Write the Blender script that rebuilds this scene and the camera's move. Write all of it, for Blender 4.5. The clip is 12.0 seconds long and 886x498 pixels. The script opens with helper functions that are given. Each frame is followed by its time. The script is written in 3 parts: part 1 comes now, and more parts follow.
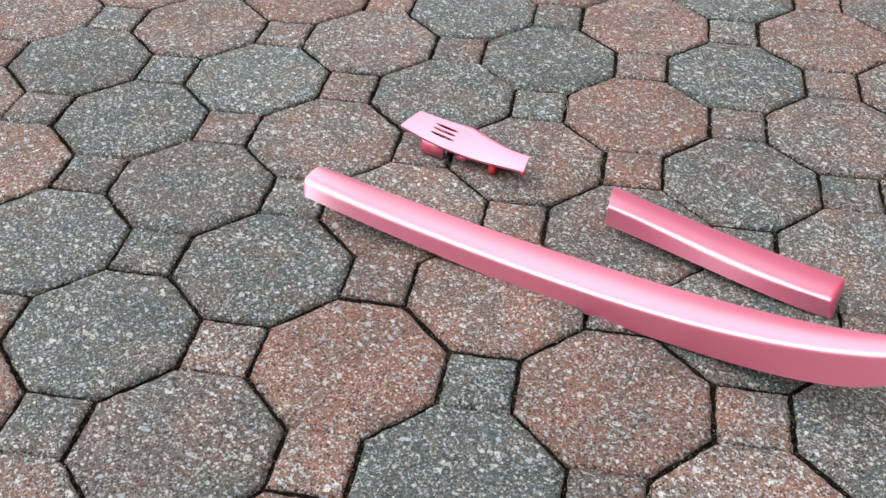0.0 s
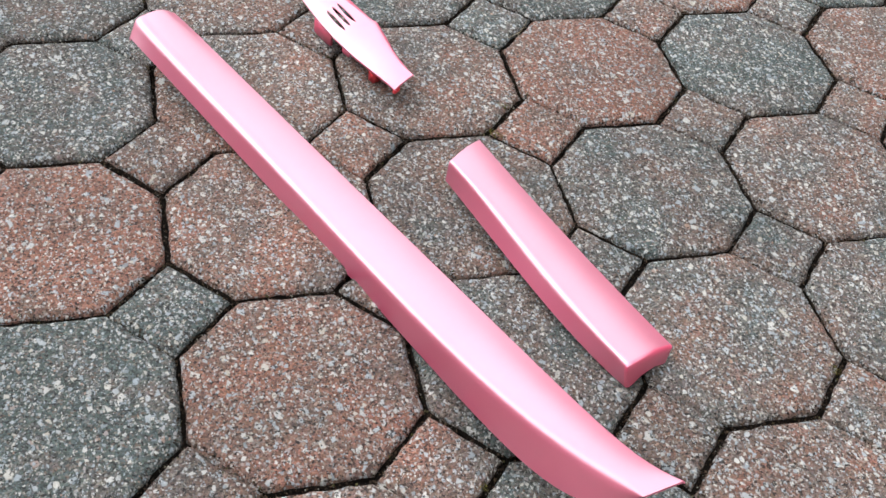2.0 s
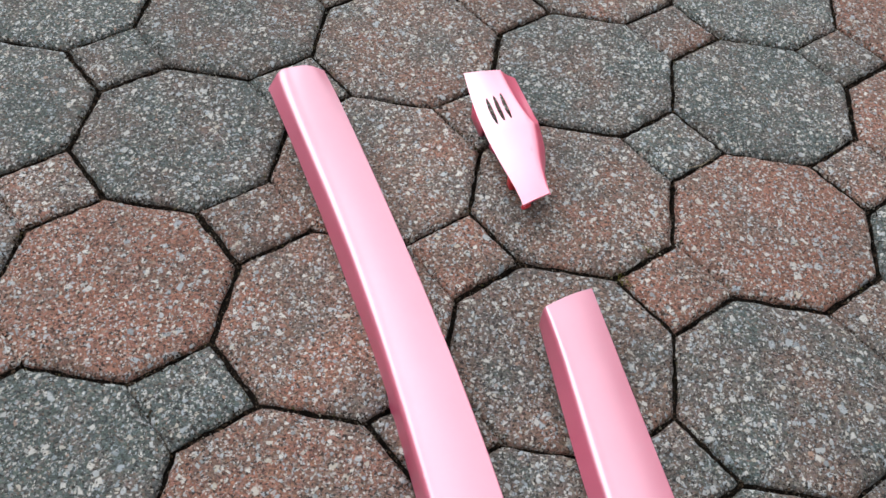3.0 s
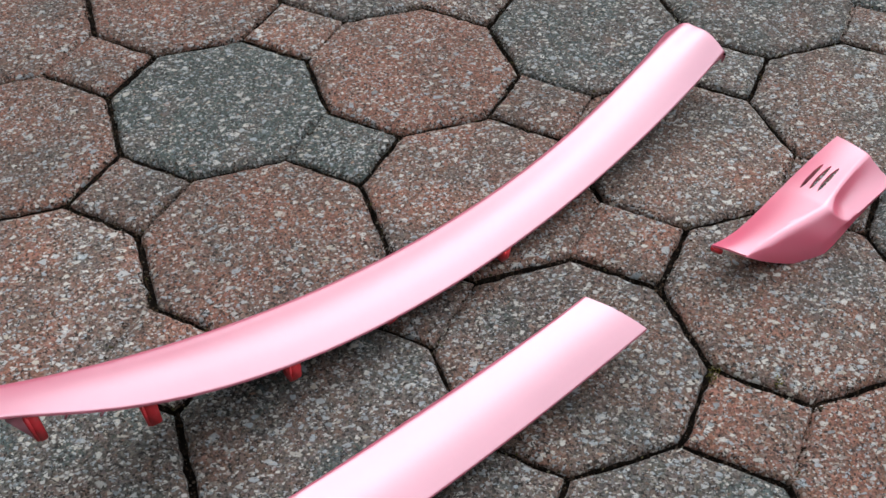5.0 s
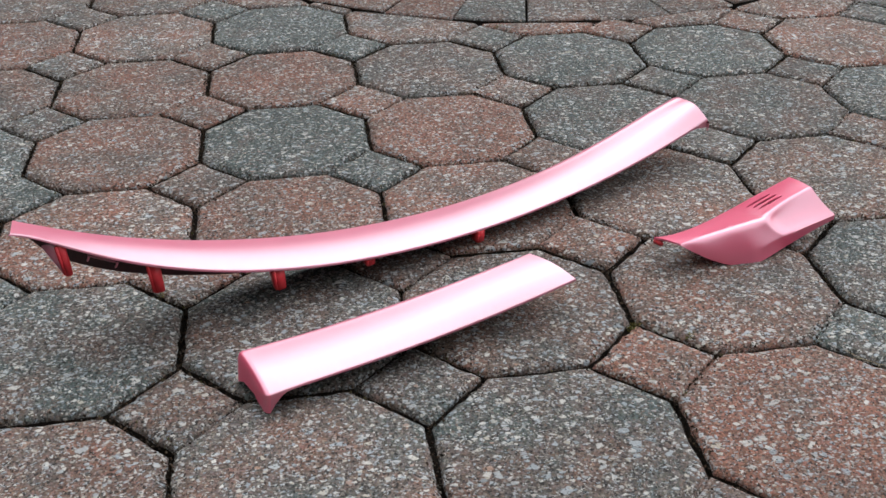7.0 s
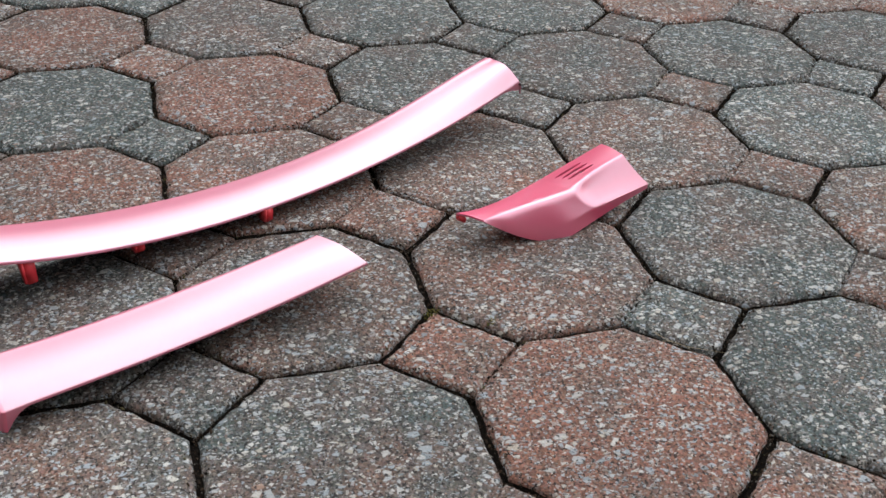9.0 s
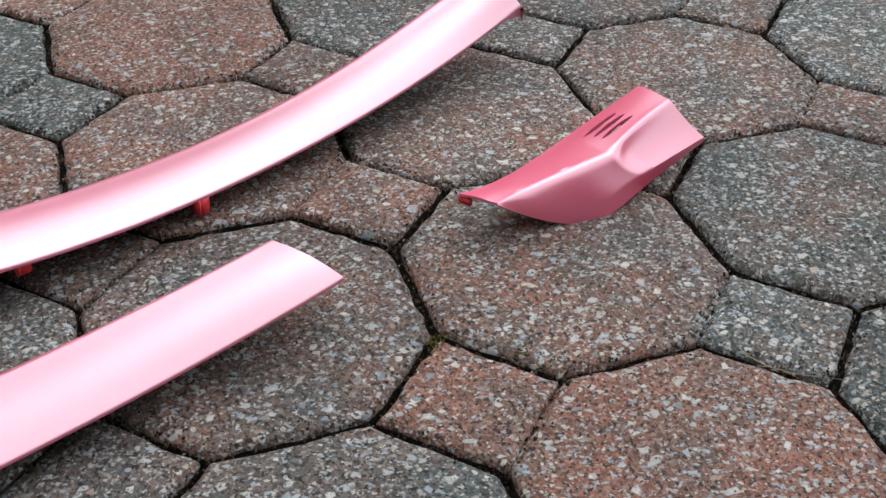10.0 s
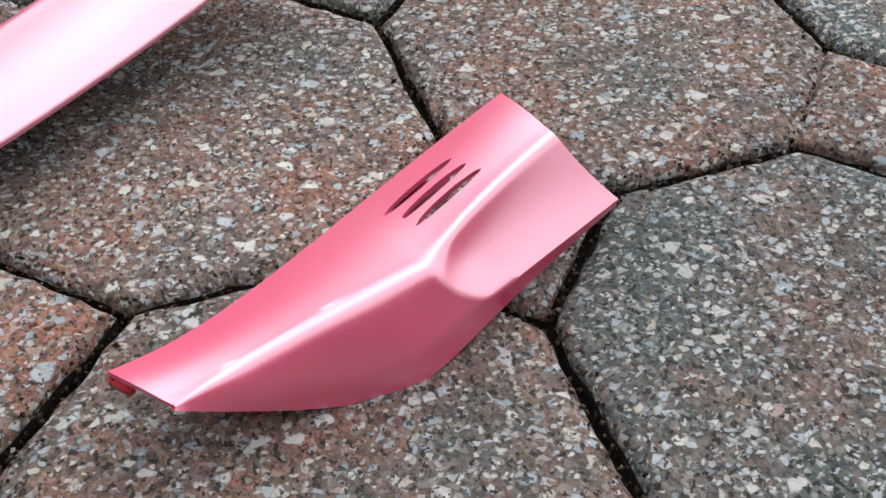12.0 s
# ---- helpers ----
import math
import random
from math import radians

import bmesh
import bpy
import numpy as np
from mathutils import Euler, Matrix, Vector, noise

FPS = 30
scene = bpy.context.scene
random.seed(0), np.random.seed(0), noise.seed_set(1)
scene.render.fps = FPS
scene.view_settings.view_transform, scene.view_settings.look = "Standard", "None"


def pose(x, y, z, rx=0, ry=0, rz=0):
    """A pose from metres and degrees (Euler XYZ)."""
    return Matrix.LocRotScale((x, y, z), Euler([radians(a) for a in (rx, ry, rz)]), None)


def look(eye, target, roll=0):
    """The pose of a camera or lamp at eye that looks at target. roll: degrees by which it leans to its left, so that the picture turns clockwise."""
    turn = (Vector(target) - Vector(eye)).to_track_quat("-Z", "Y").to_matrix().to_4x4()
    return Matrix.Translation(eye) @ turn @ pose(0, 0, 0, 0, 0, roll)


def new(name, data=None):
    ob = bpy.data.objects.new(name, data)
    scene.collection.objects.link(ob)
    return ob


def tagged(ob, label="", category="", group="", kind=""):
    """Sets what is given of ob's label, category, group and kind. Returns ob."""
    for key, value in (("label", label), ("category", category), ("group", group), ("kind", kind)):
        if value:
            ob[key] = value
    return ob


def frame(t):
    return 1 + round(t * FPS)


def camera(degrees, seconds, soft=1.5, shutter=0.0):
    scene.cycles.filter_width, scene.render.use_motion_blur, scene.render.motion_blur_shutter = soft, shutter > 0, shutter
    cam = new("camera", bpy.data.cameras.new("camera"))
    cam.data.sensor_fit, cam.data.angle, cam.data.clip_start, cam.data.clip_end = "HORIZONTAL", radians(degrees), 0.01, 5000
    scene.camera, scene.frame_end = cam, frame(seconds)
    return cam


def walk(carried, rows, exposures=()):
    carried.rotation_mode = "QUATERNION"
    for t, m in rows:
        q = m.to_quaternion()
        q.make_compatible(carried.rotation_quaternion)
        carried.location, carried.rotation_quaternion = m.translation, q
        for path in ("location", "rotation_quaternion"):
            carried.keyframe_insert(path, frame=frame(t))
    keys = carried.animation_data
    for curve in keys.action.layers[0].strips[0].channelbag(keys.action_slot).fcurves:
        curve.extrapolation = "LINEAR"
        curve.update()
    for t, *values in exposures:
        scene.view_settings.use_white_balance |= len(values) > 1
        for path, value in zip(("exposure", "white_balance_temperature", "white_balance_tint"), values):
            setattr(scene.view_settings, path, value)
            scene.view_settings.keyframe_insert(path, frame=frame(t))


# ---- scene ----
cam = camera(43.7, 12.0)
PATH = [
    (0, (-0.324, -0.602, 0.67), (0.571, 0.677, -0.58), 0.4),
    (0.5, (-0.237, -0.653, 0.667), (0.584, 0.639, -0.621), 1.2),
    (1, (-0.146, -0.681, 0.65), (0.607, 0.626, -0.664), 1.8),
    (1.5, (-0.023, -0.646, 0.632), (0.577, 0.701, -0.72), 3.9),
    (2, (0.083, -0.603, 0.613), (0.559, 0.7, -0.828), 9.4),
    (2.5, (0.173, -0.556, 0.622), (0.329, 0.716, -0.914), 7.3),
    (2.9, (0.223, -0.495, 0.618), (0.267, 0.856, -0.856), 9.4),
    (3, (0.247, -0.475, 0.617), (0.193, 0.864, -0.867), 7.3),
    (3.2, (0.294, -0.415, 0.619), (0.095, 0.859, -0.91), 7.0),
    (4.8, (0.65, -0.234, 0.539), (-0.622, 0.324, -0.899), 1.8),
    (5, (0.703, -0.224, 0.539), (-0.616, 0.251, -0.888), 1.0),
    (5.2, (0.752, -0.224, 0.529), (-0.606, 0.253, -0.86), 2.7),
    (5.5, (0.817, -0.211, 0.503), (-0.617, 0.189, -0.833), 2.0),
    (6, (0.895, -0.178, 0.457), (-0.715, 0.072, -0.703), 0.9),
    (6.5, (0.95, -0.169, 0.443), (-0.716, 0.049, -0.641), -0.2),
    (7, (0.982, -0.142, 0.452), (-0.721, 0.089, -0.571), -1.0),
    (7.5, (0.973, -0.107, 0.448), (-0.731, 0.191, -0.556), -0.8),
    (7.7, (0.971, -0.091, 0.441), (-0.735, 0.241, -0.547), -0.6),
    (9.3, (0.871, -0.079, 0.428), (-0.692, 0.443, -0.705), 2.5),
    (9.5, (0.827, -0.09, 0.424), (-0.689, 0.433, -0.771), 1.1),
    (10, (0.725, -0.047, 0.352), (-0.772, 0.476, -0.866), 1.1),
    (10.5, (0.623, 0.034, 0.301), (-0.784, 0.511, -1.039), 1.6),
    (11, (0.529, 0.089, 0.265), (-0.826, 0.597, -1.117), 2.7),
    (11.2, (0.512, 0.108, 0.253), (-0.84, 0.629, -1.125), 1.6),
    (11.5, (0.488, 0.123, 0.257), (-0.801, 0.678, -1.169), 2.7),
    (12, (0.466, 0.132, 0.253), (-0.802, 0.648, -1.205), 2.4),
]
EXPOSURES = [(0, 1.25), (2.0, 1.21), (3.0, 0.93), (5.0, 0.68), (6.0, 0.66), (7.5, 0.86), (9.5, 0.80), (10.5, 0.73), (11, 0.83), (12, 0.92)]
walk(cam, [(t, look(eye, target, roll)) for t, eye, target, roll in PATH], EXPOSURES)

# ---- light ----
SUN_FROM = Vector((-0.48, 0.22, 0.85)).normalized()
world = bpy.data.worlds.new("overcast_sky")
scene.world = world
world.use_nodes = True
wn = world.node_tree
sky = wn.nodes.new("ShaderNodeTexSky")
sky.sky_type = "NISHITA"
sky.sun_disc = False
sky.sun_elevation = math.asin(SUN_FROM.z)
sky.sun_rotation = math.atan2(SUN_FROM.x, SUN_FROM.y)
sky.air_density, sky.dust_density, sky.ozone_density = 1.0, 1.5, 1.0
grey = wn.nodes.new("ShaderNodeHueSaturation")
grey.inputs["Saturation"].default_value = 0.22
background = wn.nodes["Background"]
background.inputs["Strength"].default_value = 0.15
wn.links.new(sky.outputs[0], grey.inputs["Color"])
wn.links.new(grey.outputs[0], background.inputs["Color"])
sun = new("sun", bpy.data.lights.new("sun", "SUN"))
sun.data.energy, sun.data.angle, sun.data.color = 1.4, radians(150), (0.97, 0.975, 1.0)
sun.matrix_world = look(SUN_FROM * 10, (0, 0, 0))


# ---- materials ----
class Nodes:
    """A short way to write node trees."""

    def __init__(self, name):
        self.material = bpy.data.materials.new(name)
        self.material.use_nodes = True
        self.tree = self.material.node_tree
        self.shader = self.tree.nodes["Principled BSDF"]

    def add(self, kind, **inputs):
        node = self.tree.nodes.new(kind)
        for key, value in inputs.items():
            self.put(node.inputs[key.replace("_", " ")], value)
        return node

    def put(self, socket, value):
        if isinstance(value, bpy.types.NodeSocket):
            self.tree.links.new(value, socket)
        else:
            socket.default_value = value

    def math(self, operation, a, b=0.0):
        node = self.tree.nodes.new("ShaderNodeMath")
        node.operation = operation
        self.put(node.inputs[0], a)
        self.put(node.inputs[1], b)
        return node.outputs[0]

    def mix(self, factor, a, b, blend="MIX"):
        node = self.tree.nodes.new("ShaderNodeMix")
        node.data_type, node.blend_type = "RGBA", blend
        self.put(node.inputs[0], factor)
        self.put(node.inputs[6], a)
        self.put(node.inputs[7], b)
        return node.outputs[2]

    def ramp(self, factor, *stops):
        node = self.tree.nodes.new("ShaderNodeValToRGB")
        while len(node.color_ramp.elements) < len(stops):
            node.color_ramp.elements.new(0.5)
        for element, (place, colour) in zip(node.color_ramp.elements, stops):
            element.position, element.color = place, (*colour, 1)
        self.put(node.inputs[0], factor)
        return node.outputs[0]

    def noise(self, vector, scale, detail=3.0, roughness=0.55):
        return self.add("ShaderNodeTexNoise", Vector=vector, Scale=scale, Detail=detail, Roughness=roughness).outputs[0]

    def voronoi(self, vector, scale, feature="F1"):
        node = self.tree.nodes.new("ShaderNodeTexVoronoi")
        node.feature = feature
        self.put(node.inputs["Vector"], vector)
        self.put(node.inputs["Scale"], scale)
        return node


def aggregate_concrete():
    """Wet-cast concrete with crushed stone chips worn free; object colour: red share, brightness."""
    n = Nodes("aggregate_concrete")
    place = n.add("ShaderNodeNewGeometry").outputs["Position"]
    info = n.add("ShaderNodeObjectInfo")
    share = n.add("ShaderNodeSeparateColor", Color=info.outputs["Color"])
    # joined stones take their tone piece by piece
    island = n.add("ShaderNodeNewGeometry").outputs["Random Per Island"]
    red = n.math("ADD", share.outputs[0], n.math("MULTIPLY", share.outputs[2], n.math("SUBTRACT", island, 0.5)))
    bright = share.outputs[1]
    # wavering lookup so that the chips get broken outlines
    warp = n.add("ShaderNodeTexNoise", Vector=place, Scale=520.0, Detail=2.0)
    shifted = n.add("ShaderNodeVectorMath", Vector=warp.outputs["Color"])
    shifted.operation = "MULTIPLY_ADD"
    shifted.inputs[1].default_value = (0.0010, 0.0010, 0.0010)
    n.put(shifted.inputs[2], place)
    spot = shifted.outputs[0]
    # two pigments run into each other inside one stone
    cloud = n.math("MULTIPLY", n.math("SUBTRACT", n.noise(place, 17.0, 3.0), 0.5), 1.8)
    fine = n.noise(place, 160.0, 4.0, 0.65)
    tone = n.math("ADD", n.math("ADD", red, cloud), n.math("MULTIPLY", n.math("SUBTRACT", fine, 0.5), 0.9))
    matrix = n.ramp(tone, (0.05, (0.067, 0.084, 0.078)), (0.42, (0.105, 0.086, 0.074)), (0.68, (0.143, 0.091, 0.070)), (1.0, (0.196, 0.094, 0.066)))
    # sand grains of the crust, each with its own grey, some of them rust, black or white
    for scale, least, most in ((430.0, 0.80, 1.20), (900.0, 0.55, 1.45)):
        crust = n.add("ShaderNodeSeparateColor", Color=n.voronoi(spot, scale).outputs["Color"])
        grey = n.math("ADD", least, n.math("MULTIPLY", crust.outputs[0], most - least))
        warm = n.math("MULTIPLY", grey, n.math("ADD", 0.95, n.math("MULTIPLY", crust.outputs[1], 0.10)))
        cold = n.math("MULTIPLY", grey, n.math("ADD", 0.93, n.math("MULTIPLY", crust.outputs[2], 0.16)))
        matrix = n.mix(1.0, matrix, n.add("ShaderNodeCombineColor", Red=warm, Green=grey, Blue=cold).outputs[0], "MULTIPLY")
    gtone = n.add("ShaderNodeSeparateColor", Color=n.voronoi(spot, 620.0).outputs["Color"])
    sand = n.ramp(gtone.outputs[1], (0.0, (0.02, 0.019, 0.018)), (0.30, (0.05, 0.045, 0.04)), (0.42, (0.17, 0.095, 0.065)), (0.60, (0.16, 0.16, 0.16)), (0.75, (0.24, 0.21, 0.17)), (0.9, (0.32, 0.32, 0.31)), (1.0, (0.5, 0.49, 0.46)))
    matrix = n.mix(n.math("MULTIPLY", n.math("GREATER_THAN", gtone.outputs[0], 0.60), 0.5), matrix, sand)
    # crushed stone, four sizes: angular chips with a thin dull rim
    coverage = []
    patchy = n.math("MULTIPLY", n.math("SUBTRACT", n.noise(place, 30.0, 2.0), 0.5), 0.22)
    for scale, share_of, amount, angle in ((190.0, 0.06, 0.85, 0.4), (285.0, 0.14, 0.86, 1.5), (410.0, 0.18, 0.84, 2.5), (680.0, 0.16, 0.75, 0.9)):
        laid = n.add("ShaderNodeMapping", Vector=spot)
        laid.inputs["Rotation"].default_value = (0.0, 0.0, angle)
        laid.inputs["Scale"].default_value = (1.0, 0.82, 1.0)
        cell, border = n.voronoi(laid.outputs[0], scale), n.voronoi(laid.outputs[0], scale, "DISTANCE_TO_EDGE")
        pick = n.add("ShaderNodeSeparateColor", Color=cell.outputs["Color"])
        chosen = n.math("GREATER_THAN", n.math("ADD", pick.outputs[0], patchy), 1.0 - share_of)
        rim = n.add("ShaderNodeMapRange", Value=n.math("SUBTRACT", border.outputs["Distance"], n.math("ADD", 0.015, n.math("MULTIPLY", pick.outputs[1], 0.12))))
        rim.inputs["From Min"].default_value, rim.inputs["From Max"].default_value = 0.0, 0.11
        inside = n.math("MULTIPLY", chosen, rim.outputs[0])
        chip = n.ramp(pick.outputs[2], (0.0, (0.17, 0.20, 0.21)), (0.16, (0.27, 0.31, 0.335)), (0.34, (0.35, 0.38, 0.39)), (0.50, (0.41, 0.41, 0.39)), (0.66, (0.53, 0.52, 0.485)), (0.80, (0.38, 0.35, 0.29)), (0.92, (0.30, 0.35, 0.385)), (1.0, (0.30, 0.185, 0.13)))
        veins = n.math("ADD", 0.74, n.math("MULTIPLY", n.noise(place, 650.0, 2.0, 0.6), 0.52))
        chip = n.mix(1.0, chip, n.add("ShaderNodeCombineColor", Red=veins, Green=veins, Blue=veins).outputs[0], "MULTIPLY")
        matrix = n.mix(n.math("MULTIPLY", inside, amount), matrix, chip)
        coverage.append(inside)
    # pores, with their shadow coloured in near-black, and grime
    pore = n.math("GREATER_THAN", n.noise(place, 420.0, 2.0), 0.605)
    matrix = n.mix(n.math("MULTIPLY", pore, 0.85), matrix, (0.010, 0.009, 0.008, 1))
    stain = n.noise(place, 9.0, 5.0, 0.6)
    level = n.math("MULTIPLY", n.math("ADD", 0.62, n.math("MULTIPLY", stain, 0.72)), bright)
    colour = n.mix(1.0, matrix, n.add("ShaderNodeCombineColor", Red=level, Green=level, Blue=level).outputs[0], "MULTIPLY")
    n.put(n.shader.inputs["Base Color"], colour)
    n.put(n.shader.inputs["Roughness"], n.math("SUBTRACT", 0.86, n.math("MULTIPLY", coverage[1], 0.22)))
    n.put(n.shader.inputs["Specular IOR Level"], 0.35)
    height = n.math("ADD", n.math("MULTIPLY", fine, 0.8), n.math("MULTIPLY", coverage[0], 0.25))
    height = n.math("ADD", height, n.math("MULTIPLY", n.math("ADD", coverage[1], coverage[2]), 0.25))
    height = n.math("SUBTRACT", height, n.math("MULTIPLY", pore, 0.8))
    height = n.math("ADD", height, n.math("MULTIPLY", n.noise(place, 60.0, 2.0), 0.7))
    n.put(n.shader.inputs["Normal"], n.add("ShaderNodeBump", Strength=1.0, Distance=0.0018, Height=height).outputs[0])
    return n.material


def sand_and_joint_shade():
    n = Nodes("sand_and_joint_shade")
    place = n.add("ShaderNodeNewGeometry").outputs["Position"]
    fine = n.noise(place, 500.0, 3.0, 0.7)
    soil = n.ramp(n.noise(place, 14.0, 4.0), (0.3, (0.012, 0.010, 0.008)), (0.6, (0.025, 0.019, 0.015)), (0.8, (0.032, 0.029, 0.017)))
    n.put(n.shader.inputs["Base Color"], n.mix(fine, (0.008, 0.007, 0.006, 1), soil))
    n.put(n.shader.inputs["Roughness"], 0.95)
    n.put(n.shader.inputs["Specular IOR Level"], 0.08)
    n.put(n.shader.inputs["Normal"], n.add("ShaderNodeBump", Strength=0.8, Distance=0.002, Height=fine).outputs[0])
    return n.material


def pearl_paint(name, thin, full, sheen, gloss):
    """Sprayed pink pearl on plastic: fine flake, light orange peel."""
    n = Nodes(name)
    place = n.add("ShaderNodeNewGeometry").outputs["Position"]
    coat = n.noise(place, 28.0, 3.0)
    n.put(n.shader.inputs["Base Color"], n.ramp(coat, (0.3, thin), (0.7, full)))
    n.put(n.shader.inputs["Metallic"], 0.0)
    n.put(n.shader.inputs["Roughness"], gloss)
    n.put(n.shader.inputs["IOR"], sheen)
    n.put(n.shader.inputs["Coat Weight"], 0.1)
    n.put(n.shader.inputs["Coat Roughness"], 0.24)
    n.put(n.shader.inputs["Specular Tint"], (0.95, 0.92, 1.0, 1))
    flake = n.noise(place, 1500.0, 1.0)
    peel = n.noise(place, 260.0, 2.0)
    height = n.math("ADD", n.math("MULTIPLY", flake, 0.35), peel)
    n.put(n.shader.inputs["Normal"], n.add("ShaderNodeBump", Strength=0.06, Distance=0.0006, Height=height).outputs[0])
    return n.material


def plain_plastic(name, low, high, roughness):
    n = Nodes(name)
    place = n.add("ShaderNodeNewGeometry").outputs["Position"]
    n.put(n.shader.inputs["Base Color"], n.ramp(n.noise(place, 90.0, 3.0), (0.3, low), (0.7, high)))
    n.put(n.shader.inputs["Roughness"], roughness)
    n.put(n.shader.inputs["Normal"], n.add("ShaderNodeBump", Strength=0.1, Distance=0.0006, Height=n.noise(place, 700.0, 2.0)).outputs[0])
    return n.material


STONE = aggregate_concrete()
SAND_AND_SHADE = sand_and_joint_shade()
PAINT = pearl_paint("pearl_pink_paint", (0.56, 0.078, 0.150), (0.60, 0.092, 0.170), 3.55, 0.37)
# the same pink paint, with the deeper red of its shaded faces coloured in
SHADED_PAINT = pearl_paint("shaded_pearl_paint", (0.74, 0.048, 0.135), (0.78, 0.058, 0.155), 3.45, 0.33)
# interiors are pink too; their shadow is put into this dark maroon
INSIDE = plain_plastic("shadowed_inside", (0.035, 0.010, 0.012), (0.06, 0.014, 0.018), 0.55)
# deep red for the inside of the vent cover
CRIMSON = plain_plastic("crimson_inside", (0.22, 0.014, 0.022), (0.32, 0.022, 0.032), 0.5)
RED = plain_plastic("red_overspray", (0.60, 0.028, 0.040), (0.72, 0.045, 0.058), 0.4)


# ---- mesh helpers ----
def mesh_of(bm, name, *materials, smooth=True):
    data = bpy.data.meshes.new(name)
    bm.to_mesh(data)
    bm.free()
    for material in materials:
        data.materials.append(material)
    data.polygons.foreach_set("use_smooth", [smooth] * len(data.polygons))
    return data


def part(name, bm, materials, parent, label=""):
    """One mesh object under a thing."""
    ob = new(name, mesh_of(bm, name, *(materials if isinstance(materials, tuple) else (materials,))))
    ob.parent = parent
    return tagged(ob, label)


def thing(name, label, category, place=(0, 0, 0), group=""):
    ob = new(name)
    ob.empty_display_size = 0.02
    ob.location = place
    return tagged(ob, label, category, group)


def bezier(ctrl, count=160):
    n = len(ctrl) - 1
    out = []
    for k in range(count):
        u = k / (count - 1)
        out.append(sum((Vector(c) * (math.comb(n, i) * u**i * (1 - u) ** (n - i)) for i, c in enumerate(ctrl)), Vector()))
    return out


class Rail:
    """A curve through points, asked by its share of length."""

    def __init__(self, points):
        self.points = points
        self.at = [0.0]
        for a, b in zip(points, points[1:]):
            self.at.append(self.at[-1] + (b - a).length)

    def __call__(self, share):
        want = min(max(share, 0.0), 1.0) * self.at[-1]
        for k in range(1, len(self.at)):
            if self.at[k] >= want or k == len(self.at) - 1:
                span = self.at[k] - self.at[k - 1] or 1.0
                return self.points[k - 1].lerp(self.points[k], min(1.0, (want - self.at[k - 1]) / span))


def grid_faces(bm, rows):
    """Faces between rows of points; returns the rows of vertices."""
    made = [[bm.verts.new(p) for p in row] for row in rows]
    for a, b in zip(made, made[1:]):
        for k in range(len(a) - 1):
            bm.faces.new((a[k], a[k + 1], b[k + 1], b[k]))
    return made


def face_up(bm, faces=None):
    """Turns all faces round if most of them look down."""
    bm.normal_update()
    if sum(f.normal.z * f.calc_area() for f in bm.faces) < 0:
        bmesh.ops.reverse_faces(bm, faces=bm.faces[:])
    bm.normal_update()


def shelled(ob, thickness):
    solid = ob.modifiers.new("shell", "SOLIDIFY")
    solid.thickness, solid.offset, solid.material_offset, solid.material_offset_rim = thickness, -1.0, 1, 0
    bpy.context.view_layer.update()
    solid_mesh = bpy.data.meshes.new_from_object(ob.evaluated_get(bpy.context.evaluated_depsgraph_get()))
    ob.modifiers.clear()
    ob.data = solid_mesh
    solid_mesh.set_sharp_from_angle(angle=radians(55))
    return ob


def block(size, at=Matrix(), bevel=0.001):
    bm = bmesh.new()
    bmesh.ops.create_cube(bm, size=1.0)
    bmesh.ops.scale(bm, vec=size, verts=bm.verts)
    bmesh.ops.bevel(bm, geom=bm.edges[:], offset=bevel, segments=2, affect="EDGES")
    bmesh.ops.transform(bm, matrix=at, verts=bm.verts)
    return bm


def wedge_block(top, bottom, tall, at, bevel=0.0007):
    """A block whose width and depth change from top to bottom; its origin is its middle."""
    bm = bmesh.new()
    bmesh.ops.create_cube(bm, size=1.0)
    for v in bm.verts:
        wide, deep, shift = top if v.co.z > 0 else bottom
        v.co = (v.co.x * wide + shift, v.co.y * deep, v.co.z * tall)
    bmesh.ops.bevel(bm, geom=bm.edges[:], offset=bevel, segments=2, affect="EDGES")
    bmesh.ops.transform(bm, matrix=at, verts=bm.verts)
    return bm


# ---- trim pieces ----
def section(foot, bend, edge, along, radius, crown, lip, roll=0.0013):
    """Across a trim: up the outer face, round the bend, over the crowned top, down the inner lip."""
    side, top = foot - bend, edge - bend
    ls, lt = max(side.length, 1e-5), max(top.length, 1e-5)
    side, top = side / ls, top / lt
    r = min(radius, 0.45 * ls, 0.45 * lt)
    corner = bend - (side + top) * (0.22 * r)
    up = along.cross(top).normalized()
    if up.z < 0:
        up = -up
    row = [foot.lerp(corner + side * r, k / 5) for k in range(5)]
    for k in range(8):
        u = k / 7
        row.append((corner + side * r) * (1 - u) ** 2 + corner * (2 * u * (1 - u)) + (corner + top * r) * u**2)
    first, last = row[-1], edge - top * roll
    for k in range(1, 13):
        u = k / 12
        row.append(first.lerp(last, u) + up * (crown * math.sin(math.pi * u)))
    for k in range(1, 5):
        a = k / 4 * math.pi / 2
        row.append(last + top * (roll * math.sin(a)) - up * (roll * (1 - math.cos(a))))
    for k in range(1, 4):
        row.append(row[-1] - up * (lip / 3))
    return row


def trim_rows(foot, bend, edge, steps, radius, crown, lip, roll=lambda s: 0.0013, stop=1.0):
    rows = []
    for k in range(steps + 1):
        s = stop * k / steps
        along = (bend(min(1, s + 0.01)) - bend(max(0, s - 0.01))).normalized()
        rows.append(section(foot(s), bend(s), edge(s), along, radius(s), crown(s), lip(s), roll(s)))
    return rows


